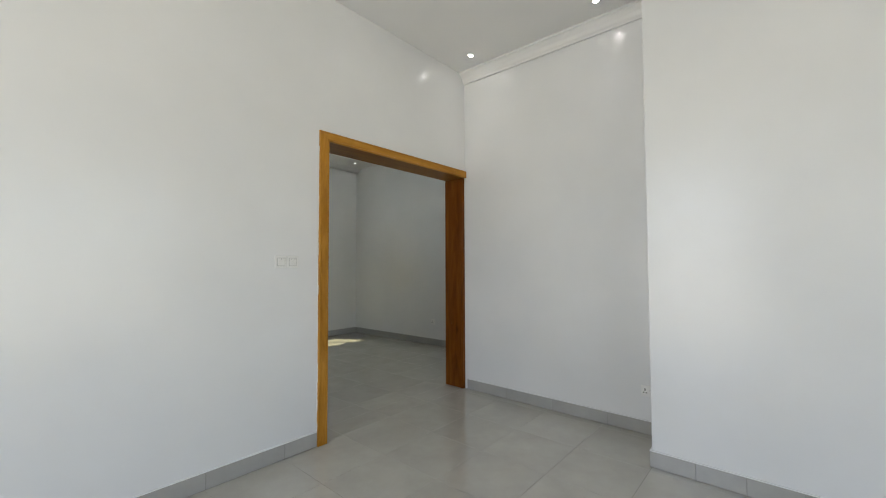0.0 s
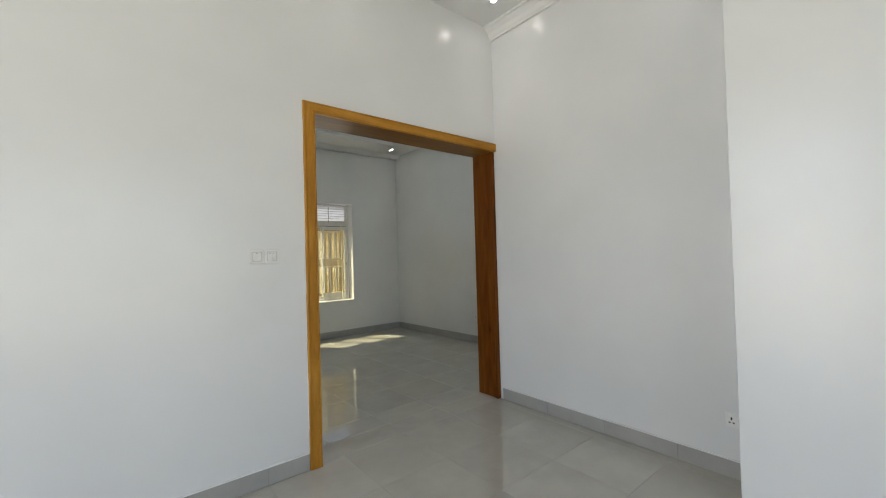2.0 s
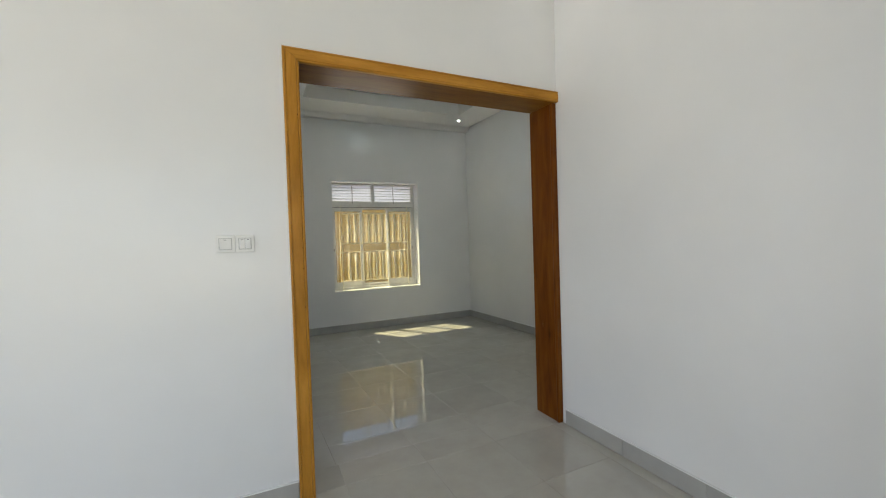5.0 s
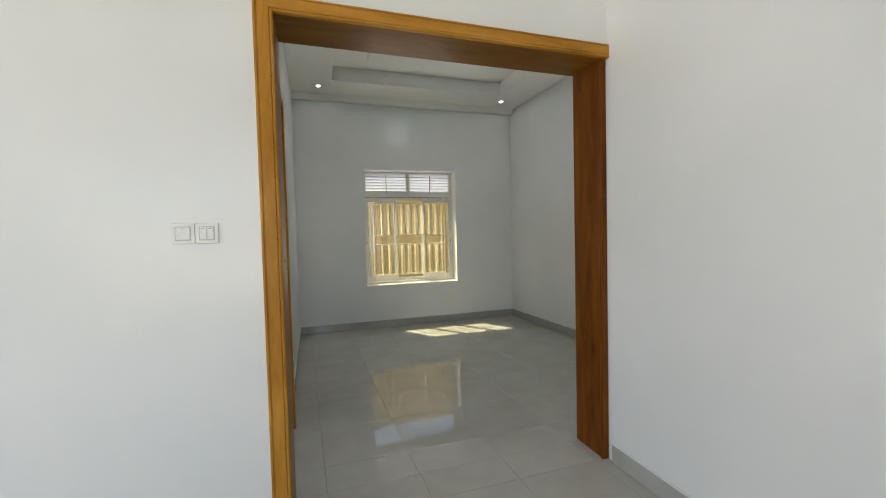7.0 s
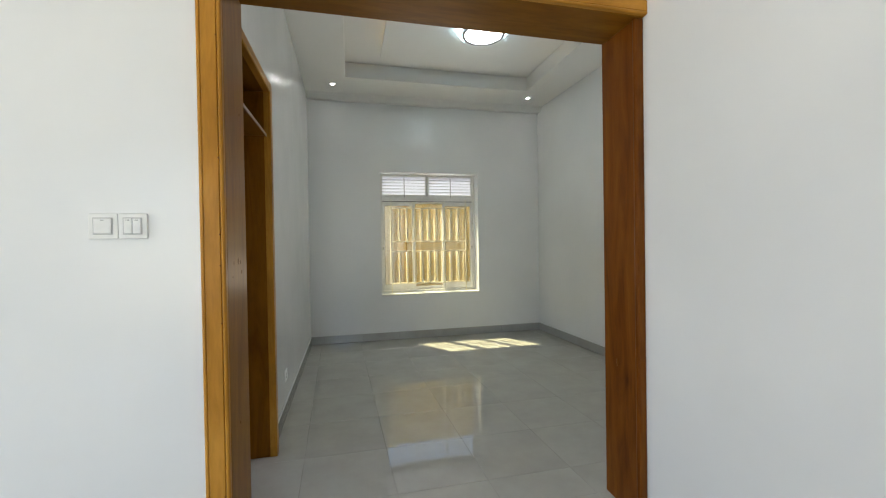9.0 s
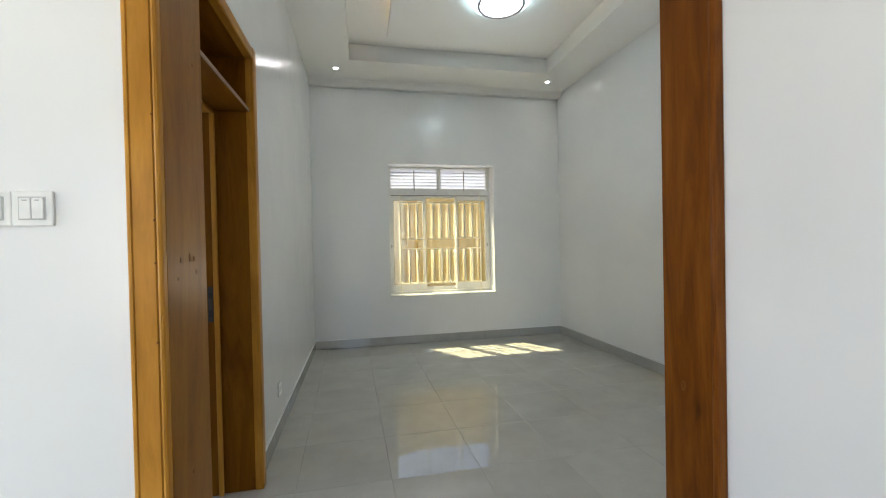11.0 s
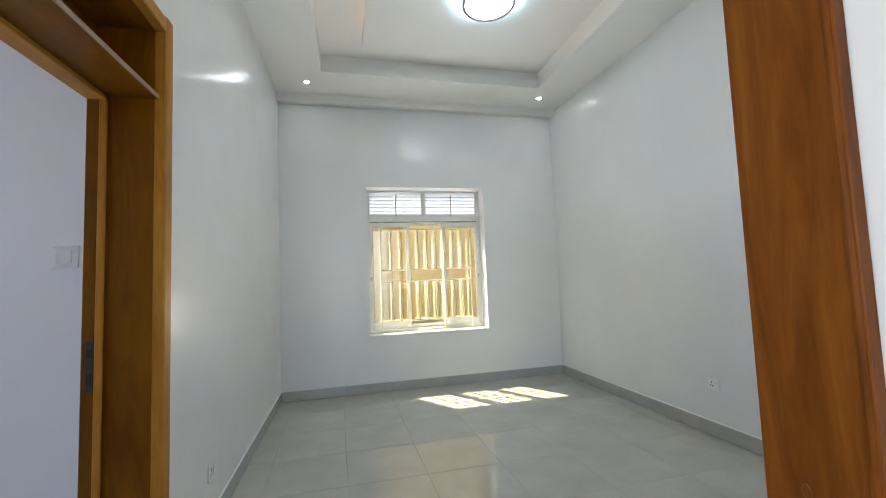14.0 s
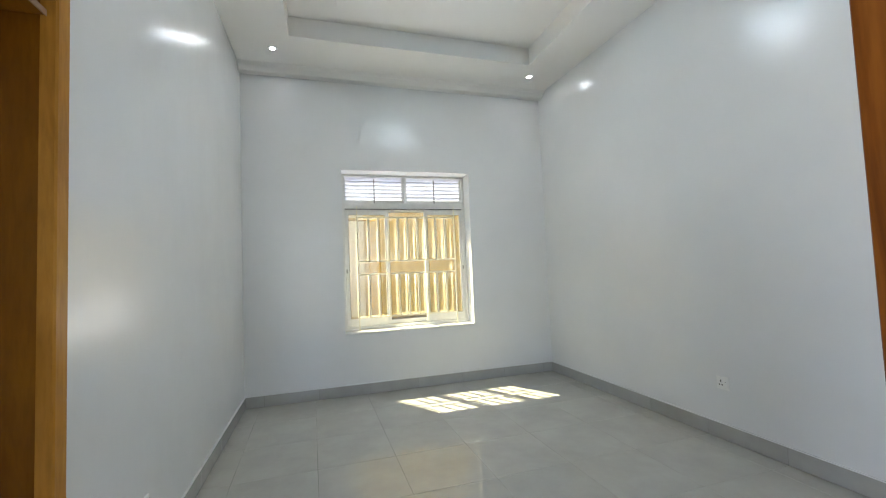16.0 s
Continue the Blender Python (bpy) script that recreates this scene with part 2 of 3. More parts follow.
def add_box(bm, x0, x1, y0, y1, z0, z1, bevel=0.0, seg=1):
    made = bmesh.ops.create_cube(bm, size=1.0)["verts"]
    for v in made:
        v.co = Vector(((x0 + x1) / 2 + v.co.x * (x1 - x0), (y0 + y1) / 2 + v.co.y * (y1 - y0), (z0 + z1) / 2 + v.co.z * (z1 - z0)))
    if bevel:
        edges = list({e for v in made for e in v.link_edges})
        bmesh.ops.bevel(bm, geom=edges, offset=bevel, segments=seg, affect="EDGES", profile=0.5)
    return bm


def box(x0, x1, y0, y1, z0, z1, bevel=0.0, seg=1):
    return add_box(bmesh.new(), x0, x1, y0, y1, z0, z1, bevel, seg)


def boxes(*rows, bevel=0.0):
    bm = bmesh.new()
    for r in rows:
        add_box(bm, *r, bevel=bevel)
    return bm


def prism(outline, axis, a, b):
    """An outline of (u, v) pairs pushed along an axis from a to b. axis 'x': u=y, v=z; 'y': u=x, v=z; 'z': u=x, v=y."""
    bm = bmesh.new()

    def at(u, v, w):
        return {"x": (w, u, v), "y": (u, w, v), "z": (u, v, w)}[axis]
    lo = [bm.verts.new(at(u, v, a)) for u, v in outline]
    hi = [bm.verts.new(at(u, v, b)) for u, v in outline]
    n = len(outline)
    for i in range(n):
        bm.faces.new((lo[i], lo[(i + 1) % n], hi[(i + 1) % n], hi[i]))
    bm.faces.new(lo[::-1])
    bm.faces.new(hi)
    bmesh.ops.recalc_face_normals(bm, faces=bm.faces)
    return bm


def disc(cx, cy, z0, z1, r_in, r_out, n=48):
    """A ring (r_in > 0) or a puck, upright."""
    bm = bmesh.new()
    if r_in <= 0:
        bmesh.ops.create_cone(bm, cap_ends=True, segments=n, radius1=r_out, radius2=r_out, depth=z1 - z0)
        bmesh.ops.translate(bm, verts=bm.verts, vec=(cx, cy, (z0 + z1) / 2))
        return bm
    rings = []
    for r, z in ((r_in, z0), (r_out, z0), (r_out, z1), (r_in, z1)):
        rings.append([bm.verts.new((cx + r * math.cos(2 * math.pi * i / n), cy + r * math.sin(2 * math.pi * i / n), z)) for i in range(n)])
    for k in range(4):
        p, q = rings[k], rings[(k + 1) % 4]
        for i in range(n):
            bm.faces.new((p[i], p[(i + 1) % n], q[(i + 1) % n], q[i]))
    bmesh.ops.recalc_face_normals(bm, faces=bm.faces)
    return bm


def finish(bm, name, mat, smooth=False):
    me = bpy.data.meshes.new(name)
    bm.to_mesh(me)
    bm.free()
    me.materials.append(mat)
    if smooth:
        me.polygons.foreach_set("use_smooth", [True] * len(me.polygons))
    return me


def part(name, bm, mat, parent, label="", smooth=False):
    ob = new(name, finish(bm, name, mat, smooth))
    ob.parent = parent
    if label:
        tagged(ob, label)
    return ob


def structure(name, bm, mat, label, category):
    return tagged(new(name, finish(bm, name, mat)), label, category, kind="structure")


def thing(name, place, label, category, group="", kind=""):
    ob = new(name)
    ob.empty_display_size = 0.1
    ob.location = place
    return tagged(ob, label, category, group, kind)


# ---- walls and ceilings ----
T = 3.75   # top of all walls
structure("wall_north", boxes(
    (HALL_W - 0.25, OPEN_L - 0.03, HALL_N, BED_S, -0.1, T),
    (OPEN_L - 0.03, HALL_E, HALL_N, BED_S, OPEN_H + 0.03, T),
    (HALL_E, BED_E + 0.4, HALL_N + 0.012, BED_S, -0.1, T)), WALL,
    "white semi-gloss plaster wall with a wide opening", "wall")
structure("wall_hall_east", box(HALL_E, HALL_E + 0.25, PIER_Y - 0.2, HALL_N + 0.011, -0.1, T), WALL, "white painted plaster wall beside the wide opening", "wall")
structure("wall_pier", box(PIER_X, PIER_X + 0.8, HALL_S - 0.25, PIER_Y, -0.1, T, 0.004), WALL, "white painted plaster wall that juts out into the hall", "wall")
# unseen walls that close the hall; the south window is added for its lamp
structure("wall_hall_south", boxes(
    (HALL_W - 0.25, -1.5, HALL_S - 0.25, HALL_S, -0.1, T), (2.5, PIER_X - 0.001, HALL_S - 0.25, HALL_S, -0.1, T),
    (-1.5, 2.5, HALL_S - 0.25, HALL_S, -0.1, 0.3), (-1.5, 2.5, HALL_S - 0.25, HALL_S, 2.6, T)), WALL,
    "unseen plain white wall with a made-up window opening", "wall")
structure("wall_hall_west", boxes(
    (HALL_W - 0.25, HALL_W, HALL_S + 0.001, 0.65, -0.1, T), (HALL_W - 0.25, HALL_W, 2.35, HALL_N - 0.001, -0.1, T),
    (HALL_W - 0.25, HALL_W, 0.65, 2.35, 3.2, T)), WALL,
    "unseen plain white wall with an opening to daylight", "wall")


def east(y):
    return BED_E + SKEW_E * (y - 4.1)


def west(y):
    return BED_W + SKEW_W * (y - 3.9)


def slab(face, back, y0, y1, z0, z1):
    """A wall between two y, its face given as a function of y."""
    return prism([(face(y0), y0), (face(y1), y1), (back, y1), (back, y0)], "z", z0, z1)


def joined(*parts):
    bm = bmesh.new()
    for p in parts:
        me = bpy.data.meshes.new("piece")
        p.to_mesh(me)
        p.free()
        bm.from_mesh(me)
        bpy.data.meshes.remove(me)
    return bm


structure("wall_bedroom_east", slab(east, BED_E + 0.4, BED_S + 0.001, BED_N - 0.001, -0.1, T), WALL, "white semi-gloss bedroom wall with faint sheen", "wall")
structure("wall_bedroom_north", boxes(
    (BED_W - 0.3, WIN[0], BED_N, BED_N + 0.275, -0.1, T), (WIN[1], BED_E + 0.4, BED_N, BED_N + 0.275, -0.1, T),
    (WIN[0], WIN[1], BED_N, BED_N + 0.275, -0.1, WIN[2]), (WIN[0], WIN[1], BED_N, BED_N + 0.275, WIN[3], T)), WALL,
    "white semi-gloss bedroom wall around a barred window", "wall")
WEST_IN = 1.68
structure("wall_bedroom_west", joined(
    slab(west, WEST_IN, BED_S + 0.001, DOOR_Y0 - 0.03, -0.1, T), slab(west, WEST_IN, DOOR_Y1 + 0.03, BED_N - 0.001, -0.1, T),
    slab(west, WEST_IN, DOOR_Y0 - 0.03, DOOR_Y1 + 0.03, DOOR_H + 0.03, T)), WALL,
    "white semi-gloss bedroom wall with a wood-lined doorway", "wall")
structure("wall_corridor_north", box(-1.0, WEST_IN - 0.001, COR_N, COR_N + 0.2, -0.1, T), WALL, "white corridor wall seen through the doorway", "wall")
# unseen end wall, added with an assumed opening to go with the corridor lamp
structure("wall_corridor_west", boxes((-1.25, -1.0, BED_S + 0.001, COR_N + 0.2, 2.45, T), (-1.25, -1.0, BED_S + 0.001, COR_N + 0.2, -0.1, 0.55)), WALL,
          "unseen plain white wall with an assumed high opening to daylight", "wall")
structure("ceiling_corridor", box(-1.25, WEST_IN - 0.001, BED_S + 0.001, COR_N - 0.001, HALL_TOP, T - 0.002), CEIL, "plain white corridor ceiling", "ceiling")
structure("ceiling_hall", box(HALL_W + 0.001, HALL_E - 0.001, HALL_S + 0.001, HALL_N - 0.001, HALL_TOP, T - 0.002), CEIL, "smooth white hall ceiling with small downlights", "ceiling")
TX0, TX1, TY0, TY1 = 2.39, 4.71, 3.6, 6.11
PX0, PX1, PY0, PY1 = 2.785, 4.33, 3.92, 5.83
structure("ceiling_bedroom", boxes(
    (BED_W - 0.05, TX0, BED_S + 0.002, BED_N - 0.001, SOFFIT, T - 0.002), (TX1, BED_E + 0.1, BED_S + 0.002, BED_N - 0.001, SOFFIT, T - 0.002),
    (TX0, TX1, BED_S + 0.002, TY0, SOFFIT, T - 0.002), (TX0, TX1, TY1, BED_N - 0.001, SOFFIT, T - 0.002),
    (TX0, TX1, TY0, TY1, TRAY_TOP, T - 0.002),
    (PX0, PX1, PY0, PY1, PANEL_Z, TRAY_TOP - 0.02),
    (PX0 + 0.08, PX1 - 0.08, PY0 + 0.08, PY1 - 0.08, TRAY_TOP - 0.02, TRAY_TOP)), CEIL,
    "white tray ceiling with a recess and a dropped panel", "ceiling")
# unseen roof, added to keep sky light out and overhang the window
structure("roof_slab", boxes((HALL_W - 0.3, BED_E + 0.3, HALL_S - 0.3, BED_N + 0.3, T + 0.002, T + 0.2), (2.3, 4.8, BED_N + 0.3, BED_N + 0.35, T + 0.002, T + 0.2)), CEIL, "unseen concrete roof slab that closes the rooms off from the sky", "roof")

# cornices
structure("cornice_hall", prism([(HALL_E - 0.001, 3.385), (HALL_E - 0.018, 3.385), (HALL_E - 0.022, 3.40), (HALL_E - 0.035, 3.412), (HALL_E - 0.05, 3.44), (HALL_E - 0.075, 3.462),
          (HALL_E - 0.085, 3.475), (HALL_E - 0.1, 3.48), (HALL_E - 0.1, HALL_TOP - 0.001), (HALL_E - 0.001, HALL_TOP - 0.001)], "y", PIER_Y + 0.001, HALL_N - 0.002),
          CEIL, "white moulded plaster cornice along the ceiling", "cornice")
structure("cornice_bedroom", prism([(BED_N - 0.001, 3.240), (BED_N - 0.078, 3.240), (BED_N - 0.084, 3.245), (BED_N - 0.120, 3.276), (BED_N - 0.124, 3.284), (BED_N - 0.150, SOFFIT - 0.001), (BED_N - 0.001, SOFFIT - 0.001)],
          "x", BED_W - 0.03, BED_E - 0.06), CEIL, "white stepped plaster cornice above the window wall", "cornice")

# ---- the wide opening's lining and casing ----
opening = thing("door_opening_1", (OPEN_L, HALL_N, 0), "varnished brown wooden lining of a wide doorless opening", "door frame", kind="structure")


def at_origin(ob, parent):
    """Keeps a part where its mesh is drawn, under a parent that stands elsewhere."""
    ob.matrix_parent_inverse = Matrix.Translation(parent.location).inverted()
    return ob


def wpart(name, bm, mat, parent, label="", smooth=False):
    top = parent
    ob = part(name, bm, mat, parent, label, smooth)
    if top.parent is None:
        at_origin(ob, top)
    return ob


Y0, Y1 = HALL_N - 0.004, BED_S + 0.012
wpart("jamb_board", box(OPEN_L - 0.03, OPEN_L, Y0, Y1, 0.001, OPEN_H, 0.003), WOOD_Z, opening)
wpart("jamb_board", box(OPEN_R, HALL_E - 0.0006, HALL_N + 0.006, Y1, 0.001, OPEN_H, 0.003), RED_Z, opening, "darker reddish varnished jamb board")
wpart("edge_bead", prism([(OPEN_R + 0.001, HALL_N + 0.010), (OPEN_R - 0.004, HALL_N + 0.012), (OPEN_R - 0.006, HALL_N + 0.020), (OPEN_R - 0.004, HALL_N + 0.028), (OPEN_R + 0.001, HALL_N + 0.030)], "z", 0.001, OPEN_H - 0.001), RED_Z, opening)
wpart("head_board", box(OPEN_L - 0.03, HALL_E - 0.0006, Y0, Y1, OPEN_H + 0.001, OPEN_H + 0.029, 0.003), WOOD_X, opening)


def casing_outline(inner, outer, front, back):
    """Flat casing with a bead at its inner edge and a groove near its outer one."""
    d = 1 if outer > inner else -1
    w = abs(outer - inner)
    s = [(0, 0.0), (0, 0.7), (0.03, 0.92), (0.09, 1.0), (0.15, 0.92), (0.18, 0.72), (0.21, 0.92), (0.80, 0.92), (0.82, 0.76), (0.85, 0.76), (0.87, 0.95), (0.95, 0.95), (1.0, 0.8), (1.0, 0.0)]
    return [(inner + d * u * w, back + (front - back) * v) for u, v in s]


C_OUT, C_TOP = 1.909, 2.40
MITRE = (OPEN_L - C_OUT) / (C_TOP - OPEN_H)
post = prism(casing_outline(OPEN_L - 0.001, C_OUT, HALL_N - 0.026, HALL_N - 0.001), "z", 0.001, 1.0)
for v in post.verts:
    if v.co.z > 0.5:
        v.co.z = OPEN_H + 0.0015 + (OPEN_L - v.co.x) / MITRE
wpart("casing", post, TRIM_Z, opening, "golden varnished casing")
head = prism([(y, z) for z, y in casing_outline(OPEN_H + 0.002, C_TOP, HALL_N - 0.026, HALL_N - 0.001)], "x", C_OUT, HALL_E - 0.004)
for v in head.verts:
    if v.co.x < 2.5:
        v.co.x = OPEN_L - (v.co.z - OPEN_H - 0.003) * MITRE
wpart("casing", head, TRIM_X, opening, "golden varnished casing")


def dab(place, axis, wide, tall):
    """A thin oval of putty smeared over a nail hole; axis: the way its face looks."""
    bm = bmesh.new()
    bmesh.ops.create_cone(bm, cap_ends=True, segments=14, radius1=1.0, radius2=0.8, depth=1.0)
    bmesh.ops.scale(bm, verts=bm.verts, vec=(tall, wide, 0.0008) if axis == "X" else (wide, tall, 0.0008))
    turn = Matrix.Rotation(radians(90), 3, "Y") if axis == "X" else Matrix.Rotation(radians(90), 3, "X")
    bmesh.ops.rotate(bm, verts=bm.verts, cent=(0, 0, 0), matrix=turn)
    bmesh.ops.translate(bm, verts=bm.verts, vec=place)
    return bm


for y, z, wide, tall in ((2.995, 1.245, 0.006, 0.009), (2.965, 1.250, 0.007, 0.014), (2.905, 1.244, 0.004, 0.009), (2.888, 1.192, 0.005, 0.0045), (3.01, 1.205, 0.006, 0.008), (2.95, 0.62, 0.005, 0.007), (3.02, 1.84, 0.004, 0.006)):
    wpart("nail_hole", dab((OPEN_L + 0.0005, y, z), "X", wide, tall), PUTTY, opening, "brown putty over a nail hole")
for z in (0.42, 1.036, 1.24, 1.35, 1.62, 2.05):
    wpart("nail_hole", dab((1.9725, HALL_N - 0.0252, z), "Y", 0.0025, 0.0035), PUTTY, opening, "brown putty over a nail hole")
knot = bmesh.new()
bmesh.ops.create_cone(knot, cap_ends=True, segments=20, radius1=0.016, radius2=0.012, depth=0.0016)
bmesh.ops.rotate(knot, verts=knot.verts, cent=(0, 0, 0), matrix=Matrix.Rotation(radians(-90), 3, "Y"))
bmesh.ops.scale(knot, verts=knot.verts, vec=(1, 0.75, 1.3))
bmesh.ops.translate(knot, verts=knot.verts, vec=(OPEN_R - 0.0007, 2.989, 0.703))
wpart("knot", knot, wood("dark_knot", (0.05, 0.016, 0.002), (0.085, 0.028, 0.003), (0.13, 0.045, 0.006), 0.35, 2), opening, "dark round knot in the timber")

# uneven white filler where the casing meets the plaster
rng = random.Random(4)
caulk = bmesh.new()
z = 0.11
while z < 2.38:
    step = rng.uniform(0.03, 0.16)
    w = rng.choice((0.0015, 0.002, 0.003, 0.005))
    add_box(caulk, C_OUT - w, C_OUT - 0.0002, HALL_N - rng.uniform(0.004, 0.012), HALL_N - 0.0005, z, min(z + step, 2.39))
    z += step
wpart("filler_bead", caulk, WALL, opening, "uneven white filler")

# ---- the bedroom's side doorway, wood lined with a shelf over the door ----
side = thing("door_opening_2", (BED_W, DOOR_Y0, 0), "deep brown wooden door lining, recess shade put into its colour, with a shelf above, door standing open", "door frame", kind="structure")
FX = 1.76    # where the door frame proper begins
wpart("jamb_board", box(1.70, BED_W + 0.02, DOOR_Y1, DOOR_Y1 + 0.028, 0.001, DOOR_H, 0.003), LINING_Z, side)
wpart("jamb_board", box(1.70, BED_W + 0.02, DOOR_Y0 - 0.028, DOOR_Y0, 0.001, DOOR_H, 0.003), LINING_Z, side)
wpart("head_board", box(WEST_IN - 0.01, BED_W + 0.02, DOOR_Y0 - 0.028, DOOR_Y1 + 0.028, DOOR_H + 0.001, DOOR_H + 0.028, 0.003), LINING_Y, side)
wpart("shelf", box(1.70, BED_W + 0.012, DOOR_Y0 + 0.001, DOOR_Y1 - 0.001, 1.985, 2.0, 0.002), LINING_Y, side)
wpart("shelf_edge", box(BED_W + 0.0125, BED_W + 0.0165, DOOR_Y0 + 0.001, DOOR_Y1 - 0.001, 1.984, 2.001), plain("pale_lipping", (0.30, 0.19, 0.11), 0.4), side, "pale wooden lipping")
wpart("back_panel", box(1.701, 1.715, DOOR_Y0 - 0.02, DOOR_Y1 + 0.02, 2.0005, DOOR_H), LINING_Y, side)
wpart("frame_post", box(1.695, FX - 0.001, DOOR_Y1 - 0.012, DOOR_Y1 + 0.03, 0.001, 1.984, 0.004), LINING_Z, side)
wpart("frame_post", box(1.695, FX - 0.001, DOOR_Y0 - 0.03, DOOR_Y0 + 0.012, 0.001, 1.984, 0.004), LINING_Z, side)
wpart("frame_head", box(1.695, FX - 0.001, DOOR_Y0 + 0.0125, DOOR_Y1 - 0.0125, 1.966, 1.9845, 0.002), TRIM_Y, side)
wpart("stop_bead", box(FX - 0.018, FX + 0.006, DOOR_Y1 - 0.024, DOOR_Y1 - 0.0125, 0.001, 1.965, 0.003), TRIM_Z, side)
wpart("casing", prism([(BED_W + 0.001, DOOR_Y1 - 0.001), (BED_W + 0.036, DOOR_Y1 - 0.001), (BED_W + 0.04, DOOR_Y1 + 0.006), (BED_W + 0.04, DOOR_Y1 + 0.055), (BED_W + 0.03, DOOR_Y1 + 0.068), (BED_W + 0.001, DOOR_Y1 + 0.068)], "z", 0.001, DOOR_H + 0.06), TRIM_Z, side, "golden varnished casing")
wpart("casing", prism([(BED_W + 0.001, DOOR_H), (BED_W + 0.036, DOOR_H), (BED_W + 0.04, DOOR_H + 0.006), (BED_W + 0.04, DOOR_H + 0.05), (BED_W + 0.03, DOOR_H + 0.06), (BED_W + 0.001, DOOR_H + 0.06)], "y", BED_S + 0.015, DOOR_Y1 - 0.002), TRIM_Y, side, "golden varnished casing")
plate = wpart("strike_plate", box(1.712, 1.736, DOOR_Y1 - 0.0145, DOOR_Y1 - 0.0122, 0.90, 1.08, 0.0005), DARK_STEEL, side, "dull steel strike plate")
for z0, z1 in ((0.925, 0.965), (1.02, 1.05)):
    part("latch_hole", box(1.715, 1.733, DOOR_Y1 - 0.0155, DOOR_Y1 - 0.0146, z0, z1), SLOT, plate)

# ---- window: frame, sashes, louvres, grille ----
window = thing("window_1", (3.5, BED_N, WIN[2]), "white framed sliding window with louvres above and a white grille", "window", kind="structure")
WX0, WX1, WZ0, WZ1 = WIN
GY = 6.97   # sash plane
f = bmesh.new()
FY0, FY1 = GY - 0.035, GY + 0.055
for r in ((WX0, WX0 + 0.03), (WX1 - 0.03, WX1)):
    add_box(f, r[0], r[1], FY0, FY1, WZ0 + 0.02, WZ1, 0.003)
for z0, z1 in ((WZ1 - 0.022, WZ1), (1.925, 2.0), (WZ0 + 0.02, WZ0 + 0.052)):
    add_box(f, WX0 + 0.03, WX1 - 0.03, FY0, FY1, z0, z1, 0.003)
add_box(f, 3.508, 3.535, FY0, FY1, 2.0, WZ1 - 0.022, 0.003)
wpart("window_frame", f, PVC, window)
wpart("window_sill", box(WX0, WX1, BED_N - 0.004, BED_N + 0.275, WZ0, WZ0 + 0.02, 0.004), PVC, window)
wpart("head_track", box(WX0 + 0.04, WX1 - 0.04, FY0 - 0.004, FY0 - 0.0005, 1.926, 1.934), RUBBER, window)


def sash(x0, x1, y, stile, rail, head):
    z0, z1 = WZ0 + 0.054, 1.923
    bm = bmesh.new()
    add_box(bm, x0, x0 + stile, y, y + 0.024, z0, z1, 0.003)
    add_box(bm, x1 - stile, x1, y, y + 0.024, z0, z1, 0.003)
    add_box(bm, x0 + stile, x1 - stile, y, y + 0.024, z0, z0 + rail, 0.003)
    add_box(bm, x0 + stile, x1 - stile, y, y + 0.024, z1 - head, z1, 0.003)
    s = wpart("sash", bm, PVC, window)
    pane = part("pane", box(x0 + stile, x1 - stile, y + 0.004, y + 0.020, z0 + rail, z1 - head), GLASS, s)
    pane.visible_shadow = False
    g = bmesh.new()
    for a, c, d, e in ((x0 + stile, x0 + stile + 0.004, z0 + rail, z1 - head), (x1 - stile - 0.004, x1 - stile, z0 + rail, z1 - head),
                       (x0 + stile + 0.004, x1 - stile - 0.004, z0 + rail, z0 + rail + 0.004), (x0 + stile + 0.004, x1 - stile - 0.004, z1 - head - 0.004, z1 - head)):
        add_box(g, a, c, y - 0.001, y + 0.0035, d, e)
    part("gasket", g, GASKET, s, "thin grey gasket")


sash(WX0 + 0.031, 3.334, GY - 0.030, 0.037, 0.085, 0.055)
sash(3.738, WX1 - 0.031, GY - 0.030, 0.037, 0.085, 0.055)
sash(3.291, 3.781, GY + 0.002, 0.038, 0.045, 0.022)
for x in (2.868, 4.185):
    wpart("sash_latch", box(x - 0.006, x + 0.006, GY - 0.040, GY - 0.0305, 1.235, 1.28, 0.003), GASKET, window)

for a, b in ((WX0 + 0.032, 3.506), (3.537, WX1 - 0.032)):
    n = 6
    lz0, lz1 = 2.001, WZ1 - 0.024
    for i in range(n):
        zc = lz0 + 0.03 + (i + 0.5) * (lz1 - lz0 - 0.03) / n
        bm = box(a + 0.012, b - 0.012, -0.028, 0.028, -0.0025, 0.0025)
        bmesh.ops.rotate(bm, verts=bm.verts, cent=(0, 0, 0), matrix=Matrix.Rotation(radians(-60), 3, "X"))
        bmesh.ops.translate(bm, verts=bm.verts, vec=(0, GY + 0.012, zc))
        wpart("louvre", bm, LOUVRE, window)
        # added grey strip that draws the dark line between two blades
        wpart("louvre_gap_line", box(a + 0.012, b - 0.012, GY - 0.006, GY - 0.002, zc - 0.0255, zc - 0.0205), GASKET, window)
    c = (a + b) / 2
    wpart("louvre_clip", box(c - 0.006, c + 0.006, GY - 0.026, GY - 0.020, lz0 - 0.01, lz1 - 0.02), GASKET, window)
    wpart("louvre_rail", box(a, b, GY - 0.018, GY + 0.04, lz0, lz0 + 0.03, 0.002), PVC, window)
    for x in (a, b - 0.011):
        wpart("louvre_stile", box(x, x + 0.011, GY - 0.018, GY + 0.04, lz0 + 0.03, lz1), PVC, window)

grille = thing("window_grille", (3.5, BED_N, WZ0 + 0.02), "white painted steel window grille with upright bars", "window grille")
BY = 6.885
GX0, GX1, GZ0, GZ1 = 2.981, 4.07, 0.756, 1.83
M0, M1 = 1.216, 1.354


